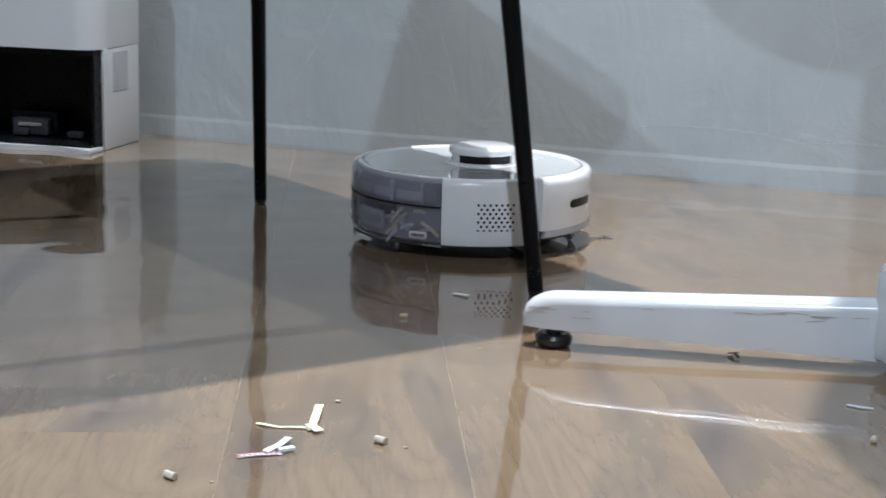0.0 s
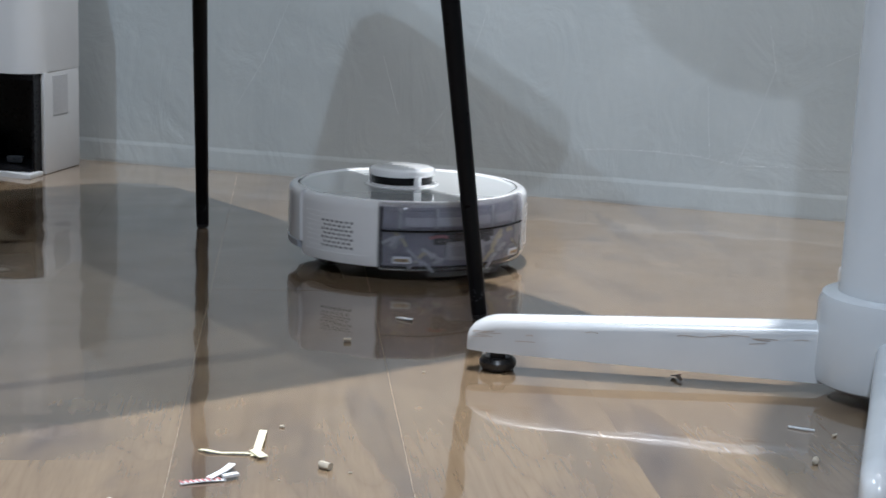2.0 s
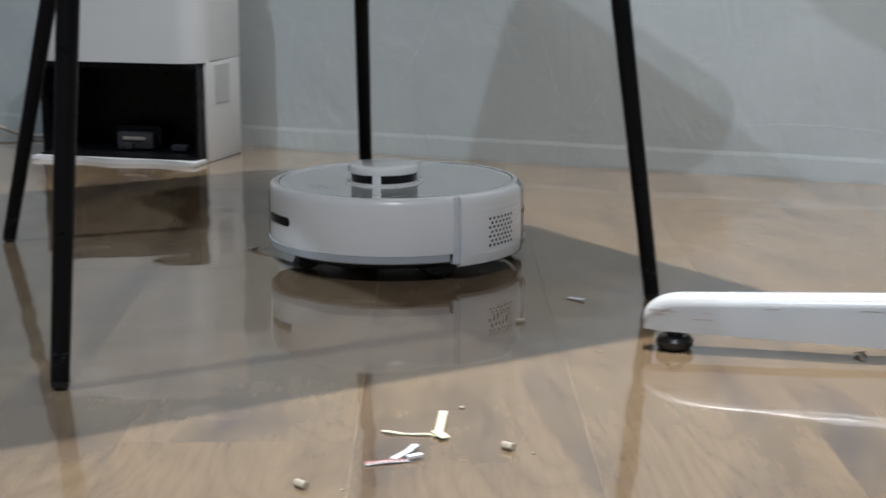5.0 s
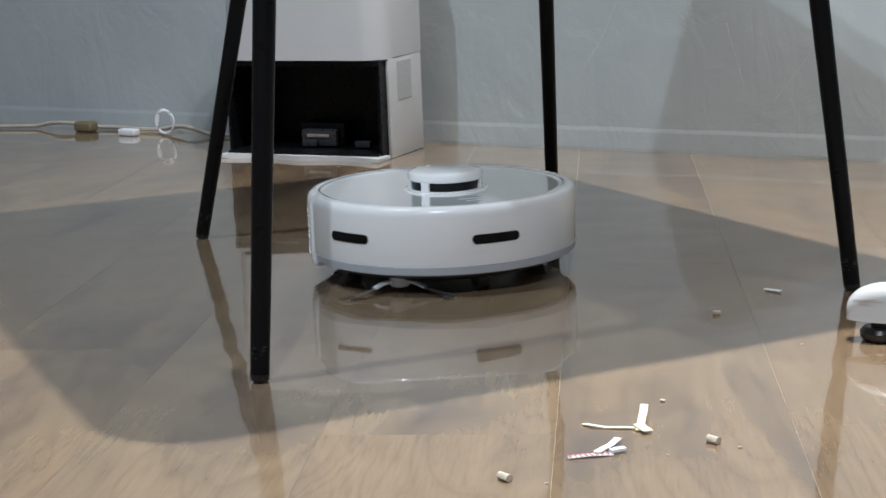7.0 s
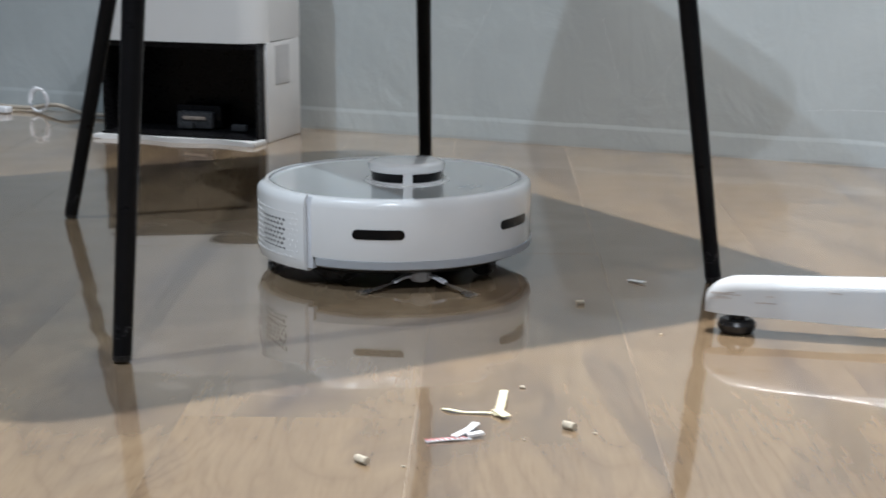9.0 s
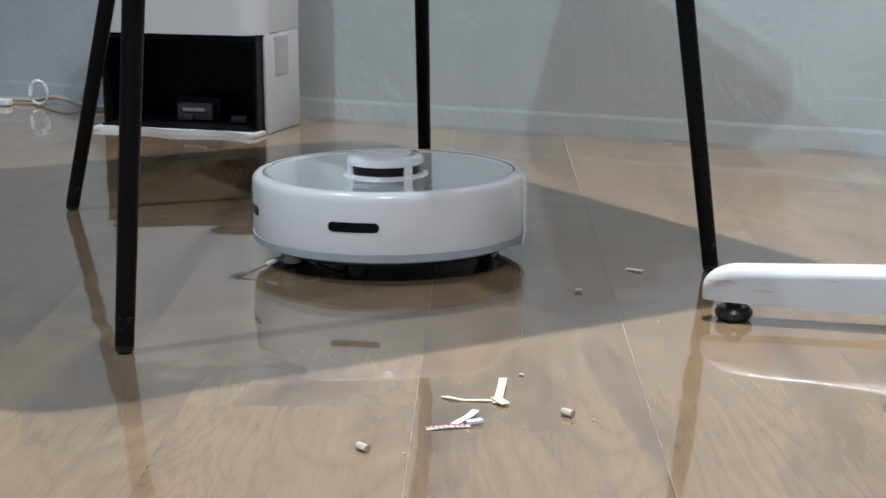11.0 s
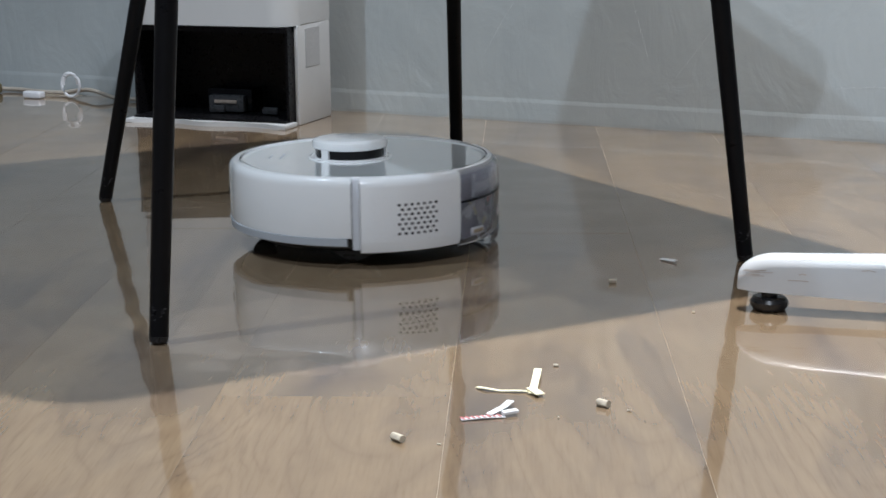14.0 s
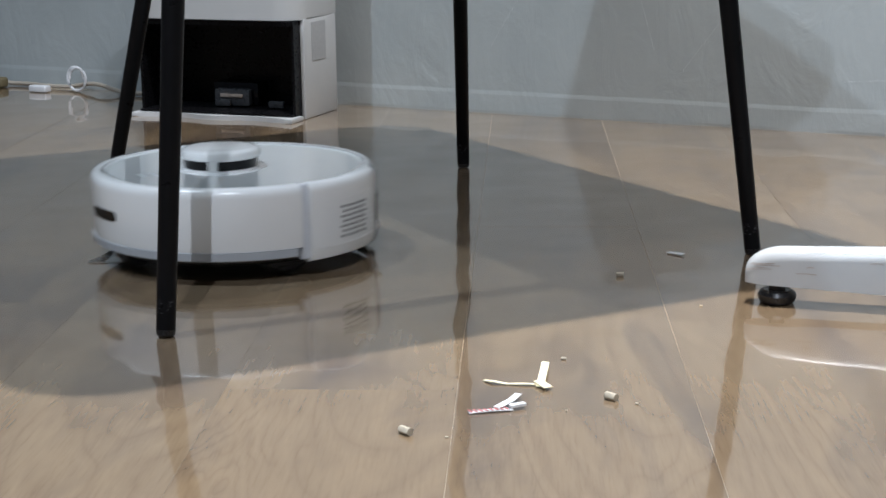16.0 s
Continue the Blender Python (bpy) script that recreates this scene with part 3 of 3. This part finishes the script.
# ---------------------------------------------------------------- white pedestal base
HUB = (0.478, 0.330)
def build_pedestal():
    thing = empty("pedestal_table", pose(*HUB, 0, 0, 0, 0))
    tagged(thing, "white enamelled high pedestal table with scuffed star base", "pedestal table")
    bm = bmesh.new()
    lathe(bm, [(0.0, 0.011), (0.064, 0.011), (0.0734, 0.016), (0.0754, 0.024), (0.0734, 0.090), (0.070, 0.098), (0.0615, 0.1006), (0.0, 0.1006)], steps=64)
    part("hub", bm, ENAMEL, thing, "white moulded hub")
    bm = bmesh.new()
    lathe(bm, [(0.0, 0.097), (0.0560, 0.097), (0.0560, 0.104), (0.0550, 0.106), (0.0503, 0.60), (0.0480, 1.075), (0.0, 1.075)], steps=64)
    part("post", bm, ENAMEL, thing, "thick white tubular post")
    bm = bmesh.new()
    lathe(bm, [(0.0, 1.072), (0.249, 1.072), (0.258, 1.077), (0.260, 1.085), (0.258, 1.095), (0.252, 1.099), (0.0, 1.099)], steps=72)
    part("round_top", bm, ENAMEL, thing, "round white top")
    for a in (180, 261, 0, 90):
        bm = bmesh.new()
        rows = []
        for s in [k / 12 * 0.90 for k in range(13)] + [0.90 + 0.10 * math.sin(math.pi / 2 * k / 14) for k in range(1, 14)] + [0.9995]:
            x = 0.060 + 0.347 * s
            end = max(0.0, (s - 0.90) / 0.10)
            drop = 1 - math.sqrt(max(0.0, 1 - end * end))
            top = 0.0702 - 0.0155 * s - 0.0226 * drop
            bot = 0.0110 + 0.0098 * s
            w = 0.0152 - 0.001 * s - 0.009 * drop
            pts = []
            for q in range(9):
                an = math.pi * q / 8
                pts.append((w * math.cos(an), top - 0.012 + 0.012 * math.sin(an)))
            pts += [(-w, bot), (w, bot)]
            rows.append([bm.verts.new((x, y, z)) for y, z in pts])
        for p, q in zip(rows, rows[1:]):
            for k in range(len(p)):
                bm.faces.new((p[k], p[(k + 1) % len(p)], q[(k + 1) % len(p)], q[k]))
        bm.faces.new(rows[0])
        bm.faces.new(rows[-1][::-1])
        arm = part("arm", bm, ENAMEL, thing, "white tapering arm with brown scuffs")
        arm.matrix_basis = pose(0, 0, 0, 0, 0, a)
        bm = bmesh.new()
        lathe(bm, [(0.0, 0.0), (0.0120, 0.0), (0.0162, 0.0018), (0.0184, 0.0058), (0.0184, 0.0092), (0.0162, 0.0125), (0.0128, 0.0138), (0.0118, 0.0132), (0.0080, 0.0132), (0.0075, 0.0210), (0.0, 0.0210)], steps=40, cx=0.3765)
        part("glide", bm, RUBBER, arm, "shiny black rubber glide")
        if a == 180:
            rnd = random.Random(7)
            for k in range(16):
                s = 0.97 - 0.9 * rnd.random() ** 1.6
                x = 0.060 + 0.347 * s
                z = rnd.choice((0.053 - 0.014 * s, 0.056 - 0.015 * s, 0.043 - 0.008 * s)) + rnd.uniform(-0.004, 0.003)
                l = rnd.uniform(0.003, 0.014)
                w = 0.0152 - 0.001 * s + 0.00012
                bm = bmesh.new()
                ribbon(bm, [(x - l, w, z - rnd.uniform(-0.001, 0.001)), (x, w, z), (x + l, w, z + rnd.uniform(-0.0012, 0.0012))], rnd.uniform(0.0003, 0.0008), 0.00015, (0, 1, 0))
                part("scuff_mark", bm, SCUFF, arm)
    return thing


# ---------------------------------------------------------------- charging dock
def build_dock():
    # local frame: x along the wall, y into the wall, origin at the front's middle
    dock = empty("charging_dock", Matrix.Translation((-0.945, 1.352, 0)) @ pose(0, 0, 0, 0, 0, -4.0))
    tagged(dock, "white robot charging dock with open black bay", "charging dock")
    W, D, H = 0.318, 0.165, 0.44
    bm = bmesh.new()
    outline = [(W / 2, D), (-W / 2, D)]
    for cx, a0 in ((-W / 2 + 0.045, 180), (W / 2 - 0.045, 270)):
        outline += [(cx + 0.045 * math.cos(radians(a0 + 9 * k)), 0.045 + 0.045 * math.sin(radians(a0 + 9 * k))) for k in range(11)]
    prism(bm, outline, 0.172, H, 0.004)
    part("tower", bm, DOCK, dock, "white upper housing")
    for s in (-1, 1):
        bm = bmesh.new()
        box(bm, s * W / 2 - (0.008 if s > 0 else 0), s * W / 2 + (0 if s > 0 else 0.008), 0.030, D, 0.0, 0.173, 0.003)
        part("cheek", bm, DOCK, dock)
    bm = bmesh.new()
    box(bm, -W / 2 + 0.008, W / 2 - 0.008, 0.12, D - 0.005, 0.0, 0.172)
    part("bay_back", bm, DOCKIN, dock, "black bay lining")
    for s in (-1, 1):
        bm = bmesh.new()
        box(bm, s * (W / 2 - 0.0105) - 0.0025, s * (W / 2 - 0.0105) + 0.0025, 0.006, 0.12, 0.004, 0.171)
        part("bay_side", bm, DOCKIN, dock)
    bm = bmesh.new()
    box(bm, -W / 2 + 0.008, W / 2 - 0.008, 0.004, 0.12, 0.162, 0.1705)
    part("bay_roof", bm, DOCKIN, dock)
    bm = bmesh.new()
    box(bm, -W / 2 + 0.010, W / 2 - 0.010, -0.005, 0.12, 0.006, 0.012)
    part("bay_floor", bm, DOCKIN, dock)
    bm = bmesh.new()
    outline = [(W / 2, 0.02), (-W / 2, 0.02)]
    for k in range(25):
        x = -W / 2 + W * k / 24
        outline.append((x, -0.012 - 0.007 * math.cos(k * math.pi * 2 / 12) - 0.010 * (k / 24) ** 2))
    prism(bm, outline, 0.0, 0.008, 0.002)
    part("ramp", bm, DOCK, dock, "white scalloped ramp lip")
    bm = bmesh.new()
    box(bm, -0.045, 0.045, 0.075, 0.12, 0.014, 0.055, 0.006)
    part("charge_block", bm, GLOSSBLACK, dock)
    bm = bmesh.new()
    box(bm, -0.035, 0.035, 0.060, 0.075, 0.014, 0.044, 0.005)
    part("charge_panel", bm, PINGREY, dock, "dark grey moulded charging panel")
    bm = bmesh.new()
    box(bm, -0.022, 0.022, 0.0575, 0.0600, 0.030, 0.036, 0.001)
    part("contact_bar", bm, SCUFF, dock)
    for x in (-0.03, 0.075):
        bm = bmesh.new()
        box(bm, x, x + 0.03, 0.052, 0.062, 0.014, 0.026, 0.003)
        part("charge_pin", bm, PINGREY, dock)
    bm = bmesh.new()
    box(bm, W / 2 - 0.001, W / 2 + 0.0008, 0.060, 0.118, 0.098, 0.166, 0.0006, 1)
    part("side_vent", bm, VENTGREY, dock, "fine grey side grille")
    return dock


# ---------------------------------------------------------------- litter on the floor
def thing_mesh(name, bm, mat, label, category, group="", at=None):
    o = part(name, bm, mat)
    if at:
        o.matrix_basis = at
    tagged(o, label, category, group)
    return o


def crumb(x, y, size, yaw, seed, mat=CRUMB):
    """A short rolled pellet."""
    bm = bmesh.new()
    rnd = random.Random(seed)
    tube(bm, (-size * 0.62, 0, size * 0.36), (size * 0.62, 0, size * 0.36), size * 0.36, size * 0.34, 10)
    for v in bm.verts:
        v.co += Vector((rnd.uniform(-1, 1), rnd.uniform(-1, 1), 0)) * size * 0.06
    lo = min(v.co.z for v in bm.verts)
    for v in bm.verts:
        v.co.z -= lo
    thing_mesh("crumb", bm, mat, "small pale crumb pellet lying on the floor", "crumb", "crumbs on the floor", pose(x, y, 0, 0, 0, yaw))


def build_litter():
    for k, (x, y, s, yaw) in enumerate([(0, 0, 0.0115, -25), (-0.132, -0.117, 0.0115, -30), (-0.063, 0.397, 0.008, 20), (0.033, 0.299, 0.003, 0), (0.389, 0.106, 0.0095, 80),
                                        (0.022, -0.006, 0.003, 0), (-0.100, -0.117, 0.0028, 0), (0.412, 0.185, 0.005, 40), (0.465, 0.075, 0.010, 10), (-0.058, 0.096, 0.0045, 0), (-0.028, -0.035, 0.002, 0)]):
        crumb(x, y, s * 0.76, yaw, k)
    h = 0.0006
    bm = bmesh.new()
    ribbon(bm, [(-0.108, 0.021, h), (-0.100, 0.0165, h * 3), (-0.088, 0.0165, h), (-0.072, 0.0185, h * 2), (-0.0545, 0.022, h)], 0.0036, 0.0007)
    ribbon(bm, [(-0.0700, 0.079, h * 3), (-0.0655, 0.055, h * 7), (-0.062, 0.028, h * 3), (-0.060, 0.014, h * 2)], 0.0066, 0.0007)
    ribbon(bm, [(-0.064, 0.024, h * 5), (-0.052, 0.010, h * 4)], 0.008, 0.0007)
    thing_mesh("paper_scrap", bm, CREAM, "torn strip of cream paper lying on the floor", "paper scrap")
    bm = bmesh.new()
    ribbon(bm, [(-0.099, -0.060, h), (-0.084, -0.052, h * 2), (-0.068, -0.044, h)], 0.0055, 0.0006)
    ribbon(bm, [(-0.080, -0.048, h * 4), (-0.073, -0.030, h * 5), (-0.0705, -0.015, h * 6)], 0.0060, 0.0007)
    ribbon(bm, [(-0.070, -0.044, h * 4), (-0.0605, -0.0355, h * 4)], 0.0055, 0.002)
    straw = thing_mesh("striped_straw", bm, PAPER, "torn red and white striped paper straw pieces", "paper straw")
    for k in range(8):
        s = k / 8
        bm = bmesh.new()
        p = Vector((-0.098 + 0.029 * s, -0.0595 + 0.0155 * s, h * 3.2))
        ribbon(bm, [p + Vector((-0.0022, 0.0022, 0)), p + Vector((0.0022, -0.0018, 0))], 0.0016, 0.0003)
        part("stripe", bm, PINKRED, straw)
    bm = bmesh.new()
    ribbon(bm, [(-0.030, 0.512, 0.001), (-0.012, 0.502, 0.002)], 0.006, 0.0008)
    thing_mesh("paper_scrap", bm, PAPER, "tiny white paper scrap lying on the floor", "paper scrap")
    bm = bmesh.new()
    cord(bm, [(0.374, 0.202, 0.0011), (0.386, 0.197, 0.0014), (0.396, 0.196, 0.0011)], 0.0011)
    thing_mesh("paper_scrap", bm, PAPER, "thin white twist of paper on the floor", "paper scrap")
    bm = bmesh.new()
    ribbon(bm, [(0.273, 0.344, 0.001), (0.277, 0.336, 0.004), (0.281, 0.330, 0.001)], 0.0040, 0.0008)
    ribbon(bm, [(0.271, 0.340, 0.002), (0.281, 0.336, 0.005)], 0.0035, 0.0008)
    thing_mesh("paper_scrap", bm, GREYPAPER, "crumpled grey paper scrap under the pedestal table", "paper scrap")


def build_cable():
    bm = bmesh.new()
    pts = []
    for k in range(61):
        q = k / 60
        along = -2.15 + 1.05 * q
        pts.append(wall_pose(along, 0.006 + 0.010 * max(0.0, math.sin(q * 21)), 0.040 + 0.022 * math.sin(q * 9) + 0.008 * math.sin(q * 37)) @ Vector())
    cord(bm, pts, 0.0042)
    thing_mesh("power_cable", bm, CABLE, "beige power cable trailing along the wall base", "cable")
    bm = bmesh.new()
    loop = []
    for k in range(37):
        a = 2 * math.pi * k / 24
        loop.append(wall_pose(-1.485 + 0.021 * math.cos(a) + 0.0006 * k, 0.028 + 0.023 * math.sin(a), 0.05 + 0.018 * k / 36) @ Vector())
    cord(bm, loop, 0.0028)
    thing_mesh("cable_loop", bm, INNERLIGHT, "white cable end wound into a small loop", "cable")
    bm = bmesh.new()
    box(bm, -0.024, 0.024, -0.014, 0.014, 0.0, 0.022, 0.009, 3)
    thing_mesh("plug_block", bm, BROWN, "brown lump lying by the wall base", "block", "", wall_pose(-1.69, 0.0, 0.05))
    bm = bmesh.new()
    box(bm, -0.022, 0.022, -0.010, 0.010, 0.0, 0.014, 0.005, 3)
    thing_mesh("white_plug", bm, INNERLIGHT, "small white plug lying on the cable", "plug", "", wall_pose(-1.555, 0.0, 0.075))


# ---------------------------------------------------------------- build
build_room()
build_lamps()
floor = build_floor()
robot, brush = build_robot()
build_table()
build_pedestal()
build_dock()
build_litter()
build_cable()
build_planks(floor)

# seconds, x, y, heading of the robot
ROBOT = [
    (0.0, -0.065, 0.836, 44.0), (0.5, -0.067, 0.843, 61.2), (1.0, -0.069, 0.845, 73.0), (1.5, -0.070, 0.843, 91.0), (2.0, -0.076, 0.846, 128.2),
    (2.5, -0.077, 0.843, 167.1), (3.0, -0.077, 0.833, 200.5), (3.5, -0.075, 0.819, 214.2), (4.0, -0.078, 0.814, 219.2), (4.5, -0.148, 0.785, 221.0),
    (5.0, -0.268, 0.676, 219.2), (5.2, -0.320, 0.634, 218.0), (6.2, -0.405, 0.558, 266.0), (7.3, -0.410, 0.553, 323.4), (7.5, -0.410, 0.552, 331.5),
    (8.0, -0.407, 0.550, 341.0), (8.5, -0.385, 0.547, 342.9), (9.0, -0.303, 0.533, 342.3), (9.2, -0.293, 0.526, 339.6), (10.2, -0.301, 0.519, 305.0), (11.3, -0.304, 0.517, 251.1),
    (11.5, -0.304, 0.517, 235.0), (12.0, -0.307, 0.523, 201.1), (12.5, -0.307, 0.525, 183.0), (13.0, -0.309, 0.526, 173.0), (13.5, -0.354, 0.532, 169.6),
    (14.0, -0.379, 0.534, 193.1), (14.5, -0.378, 0.531, 217.1), (15.0, -0.380, 0.528, 226.1), (15.5, -0.393, 0.504, 230.6), (15.7, -0.427, 0.482, 231.5), (16.0, -0.492, 0.403, 229.0),
]


def motions():
    walk(robot, [(t, pose(x, y, 0, 0, 0, a)) for t, x, y, a in ROBOT])
    walk(brush, [(k * 0.5, pose(*BRUSH_AT, 0, 0, 80 * k)) for k in range(33)])


motions()
